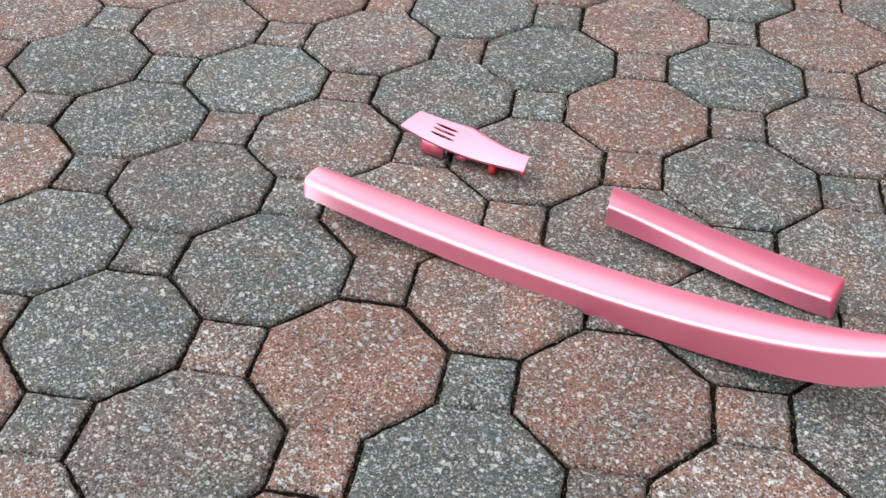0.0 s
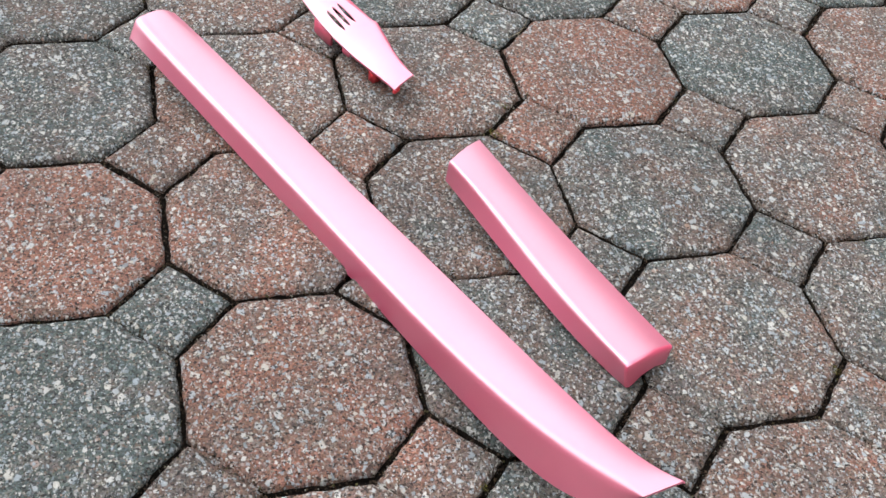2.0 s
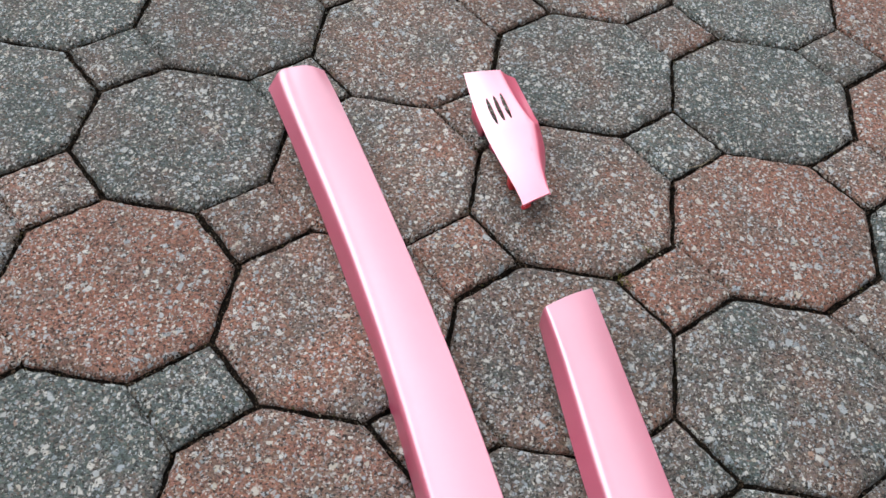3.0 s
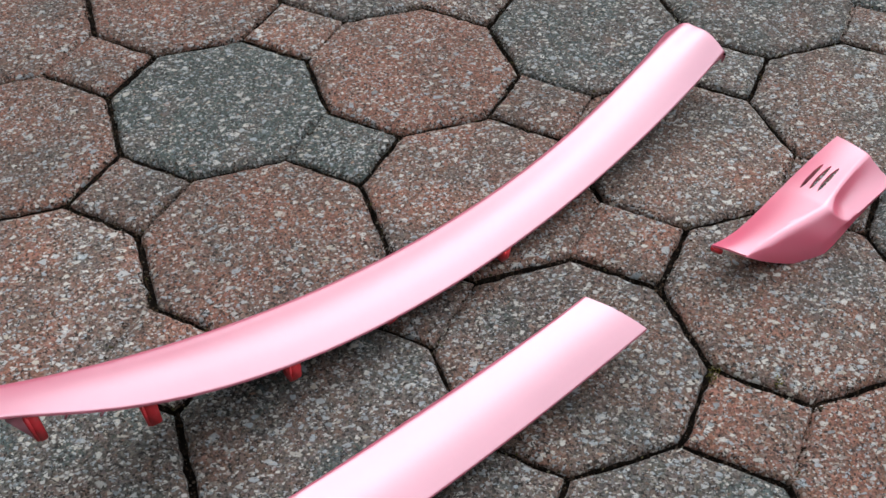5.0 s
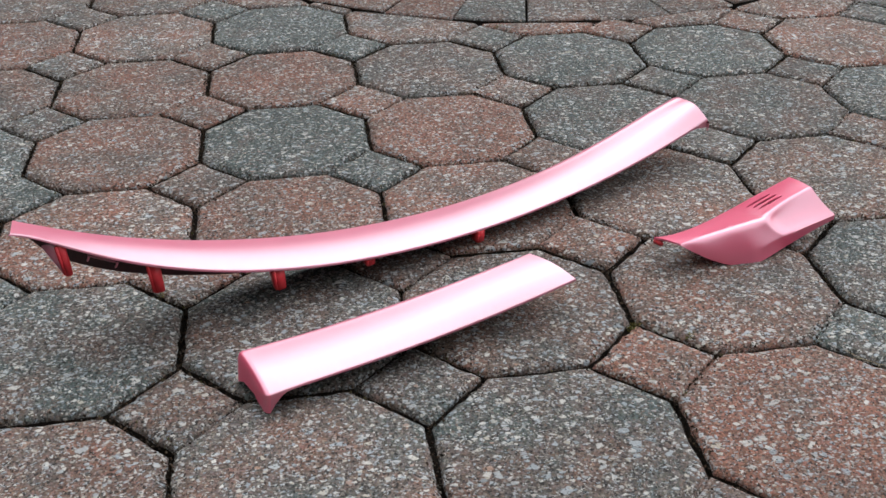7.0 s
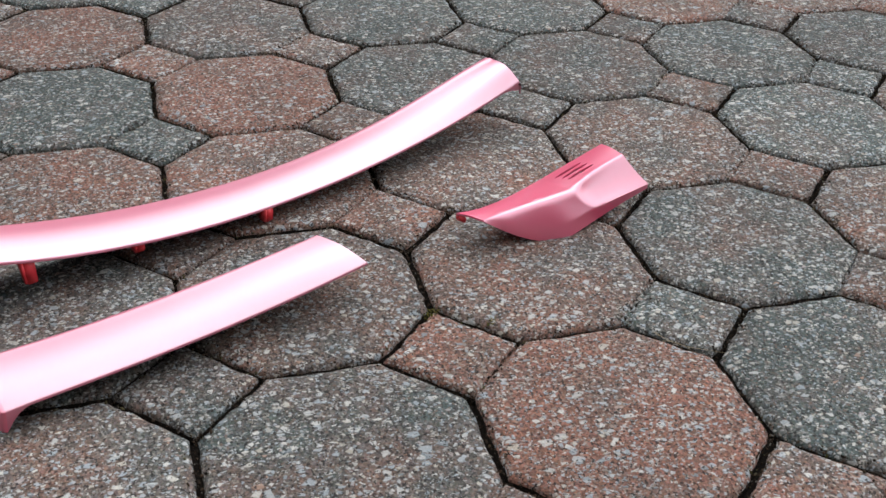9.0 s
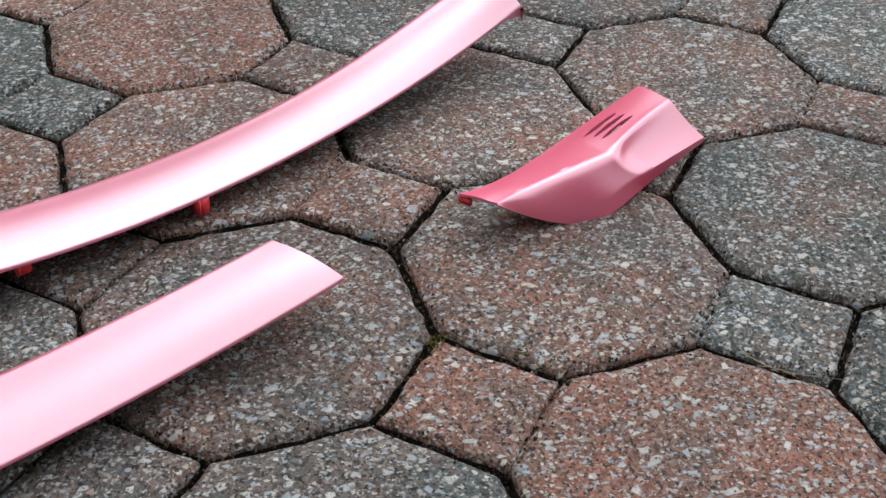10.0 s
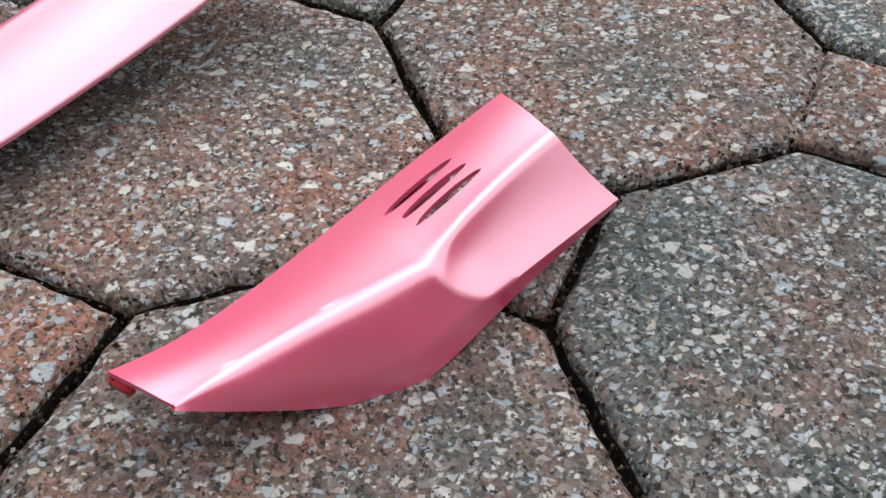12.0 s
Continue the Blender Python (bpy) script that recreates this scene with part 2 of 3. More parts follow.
def long_trim():
    ob = thing("dash_panel", "long curved pink pearl trim panel with raised tapering end", "car panel", (0.21, -0.06, 0.0))
    home = Matrix.Translation(-ob.location)
    edge = Rail(bezier([(0.1061, 0.2199, 0.0384), (0.2515, -0.0075, -0.0078), (0.3481, -0.2363, 0.0244), (0.3161, -0.2943, 0.0882), (0.3429, -0.3316, 0.1069)]))
    bend = Rail(bezier([(0.0744, 0.2010, 0.0478), (0.1052, 0.1282, 0.0344), (0.1946, 0.0346, 0.0063), (0.2506, -0.1762, 0.0030), (0.3178, -0.3354, 0.103)]))
    foot = Rail(bezier([(0.066, 0.19, 0.0353), (0.2582, -0.1034, -0.0474), (0.2671, -0.2348, 0.0309), (0.293, -0.3138, 0.0261), (0.3182, -0.3347, 0.1013)]))
    bm = bmesh.new()
    rows = trim_rows(foot, bend, edge, 90, lambda s: 0.0058, lambda s: 0.0024 * min(1.0, (1 - s) / 0.2) + 0.0020 * max(0.0, 1 - s / 0.14) ** 1.5, lambda s: 0.0003 + 0.0005 * min(1.0, (1 - s) / 0.12) + 0.0065 * max(0.0, 1 - s / 0.032) ** 1.5, lambda s: 0.0013 + 0.0020 * max(0.0, 1 - s / 0.05) ** 1.5)
    # the high end turns down in a short rounded lip
    out = (bend(0.0) - bend(0.03)).normalized()
    start = rows[0]
    for angle in (22, 45, 68, 90):
        a = radians(angle)
        rows.insert(0, [p + out * (0.0022 * math.sin(a)) - Vector((0, 0, 0.0022 * (1 - math.cos(a)))) for p in start])
    rows.insert(0, [p - Vector((0, 0, 0.0018)) for p in rows[0]])
    grid_faces(bm, rows)
    face_up(bm)
    bmesh.ops.transform(bm, matrix=home, verts=bm.verts)
    shelled(part("shell", bm, (PAINT, INSIDE), ob), 0.0013)
    # clip posts below the inner edge: share of length, lowest point, width
    for share, low, width, depth in ((0.947, 0.0640, 0.0055, 0.20), (0.846, 0.0370, 0.008, 0.20), (0.702, 0.0170, 0.008, 0.14), (0.583, 0.0150, 0.007, 0.16), (0.425, 0.0050, 0.007, 0.10)):
        top = edge(share) + (bend(share) - edge(share)) * depth
        along = edge(share + 0.01) - edge(share - 0.01)
        turn = Matrix.Rotation(math.atan2(along.y, along.x), 4, "Z")
        tall = top.z - low - 0.0015
        lean = Matrix.Rotation(radians(5), 4, "Y")
        base = home @ Matrix.Translation((top.x, top.y, low + tall / 2)) @ turn @ lean
        held = part("clip_post", wedge_block((width * 1.15, 0.0085, 0.0), (width * 0.85, 0.0055, 0.0), tall, base), RED, ob, "red plastic clip post")
        part("rib", wedge_block((0.0022, 0.013, 0.0), (0.0018, 0.0075, 0.0), tall * 0.94, base @ Matrix.Translation((width * 0.48, -0.001, tall * 0.02)), 0.0005), RED, held)
    # stiffening plate beside the first post
    top = edge(0.952) + (bend(0.952) - edge(0.952)) * 0.18 - Vector((0, 0, 0.0022))
    along = edge(0.965) - edge(0.945)
    tall = top.z - 0.066
    place = home @ Matrix.Translation((top.x, top.y, 0.066 + tall / 2)) @ Matrix.Rotation(math.atan2(along.y, along.x), 4, "Z")
    part("flange", wedge_block((0.015, 0.0022, 0.0025), (0.004, 0.0022, -0.002), tall, place), PAINT, ob)
    # wire-thin bracket between the two tall posts
    mid = edge(0.905)
    along = (edge(0.92) - edge(0.89)).normalized()
    bm = bmesh.new()
    for shift, size in ((Vector(), (0.019, 0.0014, 0.0014)), (along * 0.0095 - Vector((0, 0, 0.002)), (0.0014, 0.0014, 0.005)), (along * -0.0095 - Vector((0, 0, 0.002)), (0.0014, 0.0014, 0.005))):
        piece = block(size, Matrix.Translation(shift) @ along.to_track_quat("X", "Z").to_matrix().to_4x4(), 0.0004)
        data = bpy.data.meshes.new("piece")
        piece.to_mesh(data)
        piece.free()
        bm.from_mesh(data)
        bpy.data.meshes.remove(data)
    bmesh.ops.transform(bm, matrix=home @ Matrix.Translation(mid + Vector((-0.004, 0, -0.0060))), verts=bm.verts)
    part("bracket", bm, PAINT, ob)
    return ob


def short_trim():
    ob = thing("dash_panel", "short curved pink pearl trim panel with closed end", "car panel", (0.36, -0.08, 0.0))
    home = Matrix.Translation(-ob.location)
    edge = Rail(bezier([(0.3345, 0.0414, 0.0288), (0.3840, -0.0780, 0.0155), (0.4070, -0.1450, 0.0200), (0.4220, -0.1790, 0.0190)]))
    bend = Rail(bezier([(0.3019, 0.0134, 0.0333), (0.3249, -0.0363, 0.0313), (0.3496, -0.1157, 0.0205), (0.3791, -0.1964, 0.0256)]))
    foot = Rail(bezier([(0.301, 0.0146, 0.0116), (0.3281, -0.0792, 0.0155), (0.35, -0.1521, 0.0100), (0.3825, -0.1990, 0.0036)]))
    bm = bmesh.new()
    rows = trim_rows(foot, bend, edge, 60, lambda s: 0.0045 + 0.0035 * max(0.0, (s - 0.9) / 0.1) ** 2, lambda s: 0.0024, lambda s: 0.0006 + 0.0115 * max(0.0, (s - 0.935) / 0.05) ** 2, stop=0.99)
    grid_faces(bm, rows)
    # closed end: over a rounded rim to a faintly bulging cap
    out = (bend(1.0) - bend(0.96)).normalized()
    out.z = 0
    rim = rows[-1]
    middle = (rim[0] + rim[-1] + rim[10] + rim[-12]) / 4
    bmesh.ops.remove_doubles(bm, verts=bm.verts, dist=0.00005)
    face_up(bm)
    bmesh.ops.transform(bm, matrix=home, verts=bm.verts)
    shelled(part("shell", bm, (PAINT, INSIDE), ob), 0.0018)
    cap = bmesh.new()
    previous = [cap.verts.new(p) for p in rim]
    for push, draw in ((0.0010, 0.006), (0.0019, 0.022), (0.0026, 0.050), (0.0032, 0.100), (0.0037, 0.200), (0.0041, 0.40), (0.0042, 0.65)):
        verts = [cap.verts.new(p.lerp(middle, draw) + out * push) for p in rim]
        for k in range(len(verts) - 1):
            cap.faces.new((previous[k], previous[k + 1], verts[k + 1], verts[k]))
        previous = verts
    hub = cap.verts.new(middle + out * 0.0042)
    for k in range(len(previous)):
        cap.faces.new((previous[k], previous[(k + 1) % len(previous)], hub))
    bmesh.ops.remove_doubles(cap, verts=cap.verts, dist=0.00005)
    cap.normal_update()
    if sum(f.normal.dot(out) * f.calc_area() for f in cap.faces) < 0:
        bmesh.ops.reverse_faces(cap, faces=cap.faces[:])
    bmesh.ops.transform(cap, matrix=home, verts=cap.verts)
    part("end_cap", cap, SHADED_PAINT, ob, "closed end, its shaded red put into the paint")
    return ob


def slotted_trim():
    ob = thing("vent_cover", "small pink pearl trim cover with three slots and scooped corner", "vent cover", (0.265, 0.19, 0.0))
    home = Matrix.Translation(-ob.location)
    far = Rail(bezier([(0.2789, 0.117, 0.0237), (0.2703, 0.1502, 0.0183), (0.2417, 0.1817, 0.016), (0.2163, 0.2512, 0.0322)]))
    knee_at, top_at = Vector((0.2795, 0.2045, 0.0325)), Vector((0.246, 0.256, 0.038))
    ridge_a = Rail(bezier([(0.2981, 0.1313, 0.0274), (0.2882, 0.1591, 0.0277), (0.2815, 0.1913, 0.0312), knee_at], 80))
    ridge_b = Rail(bezier([knee_at, knee_at.lerp(top_at, 0.25) + Vector((-0.0045, -0.0020, 0.0010)), top_at], 60))
    low = Rail(bezier([(0.2992, 0.131, 0.0270), (0.2869, 0.1928, -0.0214), (0.305, 0.2017, 0.0122), (0.2907, 0.1953, 0.0001), (0.2575, 0.2742, 0.0130)]))
    brim_a, brim_b = Vector((0.2832, 0.2220, 0.0180)), Vector((0.2592, 0.2735, 0.0180))
    rim_curve = Rail(bezier([knee_at, knee_at.lerp(brim_a, 0.55) + Vector((0.0030, -0.0035, -0.0035)), brim_a], 30))
    knee, turn_low = 0.56, 0.655
    before, after = 40, 44
    slots = ((0.315, 0.335, 0.605, 0.80), (0.485, 0.52, 0.615, 0.81), (0.65, 0.70, 0.625, 0.82))

    def ease(x):
        x = min(1.0, max(0.0, x))
        return x * x * (3 - 2 * x)

    def half(slot, v):
        """Half the width of a slot at v, as a share of the top's width."""
        mid, reach = (slot[2] + slot[3]) / 2, (slot[3] - slot[2]) / 2
        return 0.048 * math.sqrt(max(0.0, 1 - ((v - mid) / reach) ** 2))

    def columns(v):
        marks = [0.0, 0.06, 0.13, 0.2]
        for slot in slots:
            centre = slot[0] + (slot[1] - slot[0]) * min(1, max(0, (v - slot[2]) / (slot[3] - slot[2])))
            marks += [centre - 0.065, centre - half(slot, v), centre + half(slot, v), centre + 0.065]
        return marks + [0.79, 0.825]

    def wall(r, w):
        """The outer wall: plain up to the knee, then a scoop above a narrow rim."""
        if r <= before:
            q = r / before
            border = rim_curve(w / 0.7) if w <= 0.7 else brim_a.lerp(low(turn_low), (w - 0.7) / 0.3)
            p = ridge_a(q).lerp(low(turn_low * q), w)
            end = knee_at.lerp(low(turn_low), w)
            return p + (border - end) * q**3 + Vector((0.8, 0.3, 0.4)) * (0.0012 * math.sin(math.pi * w) * ease(q / 0.3) * (1 - q**3))
        q = (r - before) / after
        border = rim_curve(w / 0.7) if w <= 0.7 else brim_a.lerp(low(turn_low), (w - 0.7) / 0.3)

        def plain(q):
            head, brim, base = ridge_b(q), brim_a.lerp(brim_b, q), low(turn_low + (1 - turn_low) * q)
            if w > 0.7:
                return brim.lerp(base, (w - 0.7) / 0.3)
            x = w / 0.7
            pocket = Vector((head.x * 0.80 + brim.x * 0.20, head.y * 0.80 + brim.y * 0.20, brim.z + 0.0030))
            bent = head * (1 - x) ** 2 + pocket * (2 * x * (1 - x)) + brim * x**2
            return head.lerp(brim, x).lerp(bent, 1 - 0.78 * q**1.6)

        return plain(q) + (border - plain(0.0)) * (1 - ease(q / 0.24))

    rows, marks_v = [], []
    depth = 16
    for r in range(before + after + 1):
        v = knee * r / before if r <= before else knee + (1 - knee) * (r - before) / after
        marks_v.append(v)
        a, b = far(v), ridge_a(r / before) if r <= before else ridge_b((r - before) / after)
        across = b - a
        up = Vector((0.2, -0.2, 1.0)).normalized()
        row = [a + Vector((0.0014, 0.0004, -0.0035)), a + Vector((0.0006, 0.0, -0.0012))]
        row += [a + across * u + up * (0.0008 * math.sin(math.pi * min(1.0, u / 0.84))) for u in columns(v)]
        tall = (wall(r, 0.7) - b).length
        radius = min(0.0056 if r <= before else 0.0056 - 0.0026 * ease((r - before) / 10), 0.4 * tall, 0.20 * across.length)
        first = radius / max(tall, 1e-5) * 0.7
        start, stop = b - across.normalized() * radius, wall(r, first)
        for k in range(7):
            x = k / 6
            row.append(start * (1 - x) ** 2 + b * (2 * x * (1 - x)) + stop * x**2)
        row += [wall(r, first + (1 - first) * k / depth) for k in range(1, depth + 1)]
        rows.append(row)
    bm = bmesh.new()
    verts = [[bm.verts.new(p) for p in row] for row in rows]
    slot_columns = {7: 0, 11: 1, 15: 2}
    for r in range(len(verts) - 1):
        v = (marks_v[r] + marks_v[r + 1]) / 2
        for c in range(len(verts[r]) - 1):
            if c in slot_columns and half(slots[slot_columns[c]], v) > 0.0:
                continue
            bm.faces.new((verts[r][c], verts[r][c + 1], verts[r + 1][c + 1], verts[r + 1][c]))
    bmesh.ops.remove_doubles(bm, verts=bm.verts, dist=0.00003)
    face_up(bm)
    bmesh.ops.transform(bm, matrix=home, verts=bm.verts)
    shelled(part("shell", bm, (SHADED_PAINT, CRIMSON), ob), 0.0014)

    def tab(name, place, size, turn, material, label=""):
        part(name, block(size, home @ Matrix.Translation(place) @ Matrix.Rotation(radians(turn), 4, "Z"), 0.0008), material, ob, label)

    tab("flange", (0.2345, 0.2170, 0.0145), (0.004, 0.026, 0.017), 24, SHADED_PAINT)
    tab("clip", (0.2500, 0.1860, 0.0135), (0.003, 0.010, 0.006), 28, SHADED_PAINT)
    tab("clip_post", (0.2700, 0.1560, 0.0100), (0.008, 0.008, 0.013), 25, RED, "red plastic clip post")
    tab("end_tab", (0.2815, 0.1198, 0.0205), (0.008, 0.003, 0.0045), 38, RED, "red plastic end tab")
    return ob


long_trim()
short_trim()
slotted_trim()

# ---- ground and paving ----
PITCH, SIDE = 0.16, 0.445 * 0.16
GAP = 0.0036

bm = bmesh.new()
bmesh.ops.create_grid(bm, x_segments=8, y_segments=8, size=400.0)
ground = new("ground", mesh_of(bm, "ground", SAND_AND_SHADE))
ground.location.z = -0.06
tagged(ground, "dark earth under and round the paving", "ground", kind="structure")
# plain unseen walls, added to block low sky and shape the paint's reflections
BLOCKER_DARK = plain_plastic("dark_light_blocker", (0.045, 0.046, 0.040), (0.08, 0.078, 0.07), 0.9)
GREY = plain_plastic("grey_reflection_wall", (0.24, 0.24, 0.235), (0.32, 0.315, 0.31), 0.9)
for name, x, y, wide, deep, tall in (("wall_north", 0.2, 4.0, 8.2, 0.2, 0.45), ("wall_south", 0.2, -4.0, 8.2, 0.2, 4.0), ("wall_east", 4.2, 0.0, 0.2, 7.8, 4.6), ("wall_west", -3.8, 0.0, 0.2, 7.8, 2.3)):
    wall_ob = new(name, mesh_of(block((wide, deep, tall), Matrix(), 0.01), name, GREY if name == "wall_west" else BLOCKER_DARK, smooth=False))
    wall_ob.location = (x, y, tall / 2 - 0.06)
    tagged(wall_ob, "plain grey wall, added unseen to brighten low reflections" if name == "wall_west" else "plain dark wall, added unseen to block low light", "wall", kind="structure")

bm = bmesh.new()
bmesh.ops.create_grid(bm, x_segments=30, y_segments=30, size=3.9)
pavement = new("pavement", mesh_of(bm, "pavement", SAND_AND_SHADE))
pavement.location.z = -0.0085
tagged(pavement, "dark sand-filled joints of octagon and square concrete paving", "pavement", kind="structure")


def outline(corners, gaps, pieces, rng, rough):
    """A closed outline drawn in by the joint, its sides split and roughened."""
    n = len(corners)
    lines = []
    for k in range(n):
        a, b = corners[k], corners[(k + 1) % n]
        inward = Vector((-(b - a).y, (b - a).x)).normalized()
        lines.append((a + inward * gaps[k], (b - a).normalized()))
    points = []
    for k in range(n):
        (p, d), (q, e) = lines[k - 1], lines[k]
        cross = d.x * e.y - d.y * e.x
        t = ((q - p).x * e.y - (q - p).y * e.x) / cross
        points.append(p + d * t)
    ring = []
    for k in range(n):
        a, b = points[k], points[(k + 1) % n]
        for m in range(pieces):
            spot = a.lerp(b, m / pieces)
            ring.append(spot + Vector((rng.uniform(-rough, rough), rng.uniform(-rough, rough))))
    return ring


def stone_mesh(corners, gaps, pieces, seed, softness=0.0042, deep=0.03, top=0.0022, cast_on=None):
    """A paver: straight sides, worn rounded rim, faintly domed top; cast_on: the side that runs on into its neighbour."""
    rng = random.Random(seed)
    ring = outline(corners, gaps, pieces, rng, 0.0008)
    middle = sum(ring, Vector((0, 0))) / len(ring)
    bm = bmesh.new()
    layers = []
    for inset, z, jitter in ((0.0, -deep, 0.0), (0.0, top - softness * 0.95, 0.0004), (softness * 0.30, top - softness * 0.40, 0.0004), (softness, top - 0.0004, 0.0005), (softness * 3.2, top, 0.0004)):
        row = []
        for p in ring:
            away = (p - middle).normalized()
            q = p - away * inset
            row.append(bm.verts.new((q.x + rng.uniform(-jitter, jitter), q.y + rng.uniform(-jitter, jitter), z + rng.uniform(-jitter, jitter) * 0.6)))
        layers.append(row)
    for level, (a, b) in enumerate(zip(layers, layers[1:])):
        for k in range(len(a)):
            face = bm.faces.new((a[k], a[(k + 1) % len(a)], b[(k + 1) % len(a)], b[k]))
            face.material_index = int(level == 0)  # the joints' shade is put into dark sides
    hub = bm.verts.new((middle.x, middle.y, top + 0.0003))
    for k in range(len(ring)):
        bm.faces.new((layers[-1][k], layers[-1][(k + 1) % len(ring)], hub))
    if cast_on is not None:
        a, b = corners[cast_on], corners[(cast_on + 1) % len(corners)]
        inward = Vector((-(b - a).y, (b - a).x)).normalized() * 0.0055
        rows = []
        for step in range(5):
            across = -1.0 + step / 2
            height = top - 0.0018 - 0.0024 * across**2 if step != 2 else top - 0.0050
            rows.append([bm.verts.new((*(a.lerp(b, 0.06 + 0.88 * k / pieces) + inward * across), height + rng.uniform(-0.0003, 0.0003))) for k in range(pieces + 1)])
        for low, high in zip(rows, rows[1:]):
            for k in range(pieces):
                bm.faces.new((low[k], low[k + 1], high[k + 1], high[k]))
    bm.normal_update()
    return bm


H, E = PITCH / 2, SIDE / 2
OCTAGON = [Vector(p) for p in ((H, -E), (H, E), (E, H), (-E, H), (-H, E), (-H, -E), (-E, -H), (E, -H))]
R = H - E
SQUARE = [Vector(p) for p in ((R, 0), (0, R), (-R, 0), (0, -R))]
half_gap = GAP / 2
octagons = [mesh_of(stone_mesh(OCTAGON, [half_gap] * 8, 9, 40 + k, 0.0046), "octagon_paver", STONE, SAND_AND_SHADE) for k in range(8)]
# a square is cast on to one of its neighbours: there the joint is only a shallow groove
squares = {}
for turn in range(4):
    gaps = [half_gap] * 4
    gaps[turn] = -half_gap + 0.0007
    squares[turn] = [mesh_of(stone_mesh(SQUARE, gaps, 10, 80 + 4 * turn + k, 0.0044, cast_on=turn), "square_paver", STONE, SAND_AND_SHADE) for k in range(4)]

# share of red pigment, 0 green-grey to 9 brick red; rows from far y to near y
RED_OCTAGON = {5: "...6.....", 4: "..626....", 3: ".771151..", 2: ".61352180", 1: "..1266917", 0: ".54975355", -1: ".08073436", -2: "5677726.", -3: "...16...."}
RED_SQUARE = {3: "...15....", 2: ".646753..", 1: ".7225263.", 0: ".36789455", -1: ".08053366", -2: ".786755..", -3: "...1.4..."}
CAST_ON_FAR = {(2, 0), (0, 0), (3, 1), (-1, 2), (0, -2), (-1, -1), (1, -1), (2, -2), (-1, 1)}
RING_AT, RING_R = Vector((-0.79, 0.24)), 0.52
dice = random.Random(11)


def red_share(table, i, j):
    row = table.get(j, "")
    mark = row[i + 3] if 0 <= i + 3 < len(row) else "."
    return (int(mark) / 9.0 if mark.isdigit() else dice.choice((0.05, 0.2, 0.35, 0.5, 0.6, 0.75, 0.9)))


def cut_by_ring(bm, at):
    """Takes away what lies inside the brick circle."""
    toward = (RING_AT - Vector(at)).normalized()
    edge = RING_AT - toward * (RING_R + 0.0015)
    local = edge - Vector(at)
    cut = bmesh.ops.bisect_plane(bm, geom=bm.verts[:] + bm.edges[:] + bm.faces[:], plane_co=(local.x, local.y, 0), plane_no=(toward.x, toward.y, 0), clear_outer=True)
    border = [e for e in cut["geom_cut"] if isinstance(e, bmesh.types.BMEdge)]
    if border:
        bmesh.ops.edgeloop_fill(bm, edges=border)
    return len(bm.faces) > 6


def lay(kind, i, j, near, far_bm):
    square = kind == "square_paver"
    x, y = (i + 0.5 * square) * PITCH, (j + 0.5 * square) * PITCH
    reach = R if square else H * 1.06
    red = red_share(RED_SQUARE if square else RED_OCTAGON, i, j)
    turn = (1 if square and (i, j) in CAST_ON_FAR else 3 if square else 0)
    # the side of the square that is cast on: 2 faces its own octagon, 0 the opposite one
    turn = {1: 0, 3: 2}.get(turn, 0)
    pick = dice.randrange(4 if square else 8)
    data = squares[turn][pick] if square else octagons[pick]
    spin = 0 if square else dice.randrange(4)
    m = Matrix.Translation((x + dice.uniform(-0.0006, 0.0006), y + dice.uniform(-0.0006, 0.0006), dice.uniform(-0.0009, 0.0009)))
    m = m @ Euler((dice.uniform(-0.006, 0.006), dice.uniform(-0.006, 0.006), spin * math.pi / 2 + dice.uniform(-0.006, 0.006))).to_matrix().to_4x4()
    away = (Vector((x, y)) - RING_AT).length
    if away < RING_R - reach * 0.8:
        return
    cut = away < RING_R + reach
    if cut:
        bm = bmesh.new()
        bm.from_mesh(data)
        bmesh.ops.transform(bm, matrix=Matrix.Rotation(spin * math.pi / 2, 4, "Z"), verts=bm.verts)
        if not cut_by_ring(bm, (x, y)):
            bm.free()
            return
        data = mesh_of(bm, kind, STONE, SAND_AND_SHADE)
        m = Matrix.Translation((x, y, dice.uniform(-0.001, 0.001)))
    if near or cut:
        ob = new(kind, data)
        ob.parent = pavement
        ob.matrix_parent_inverse = pavement.matrix_basis.inverted()
        ob.matrix_basis = m
        ob.color = (red, dice.uniform(0.88, 1.12), 0, 1)
    else:
        far_bm.append((data, m))


distant = []
cells = [(i, j) for i in range(-23, 26) for j in range(-24, 25)]
for i, j in cells:
    near = -0.75 < i * PITCH < 0.98 and -0.70 < j * PITCH < 1.05
    lay("octagon_paver", i, j, near, distant)
    lay("square_paver", i, j, near, distant)

bm_verts, bm_faces = [], []
for data, m in distant:
    base = len(bm_verts)
    bm_verts += [m @ v.co for v in data.vertices]
    bm_faces += [[base + k for k in p.vertices] for p in data.polygons]
rest = bpy.data.meshes.new("far_pavers")
rest.from_pydata([tuple(v) for v in bm_verts], [], bm_faces)
rest.materials.append(STONE)
rest.materials.append(SAND_AND_SHADE)
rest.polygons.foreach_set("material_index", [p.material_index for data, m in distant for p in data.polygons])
rest.polygons.foreach_set("use_smooth", [True] * len(rest.polygons))
rest_ob = new("far_pavers", rest)
rest_ob.parent = pavement
rest_ob.matrix_parent_inverse = pavement.matrix_basis.inverted()
rest_ob.color = (0.45, 1.0, 1.0, 1)
tagged(rest_ob, "octagon and square concrete pavers further off", kind="stuff")

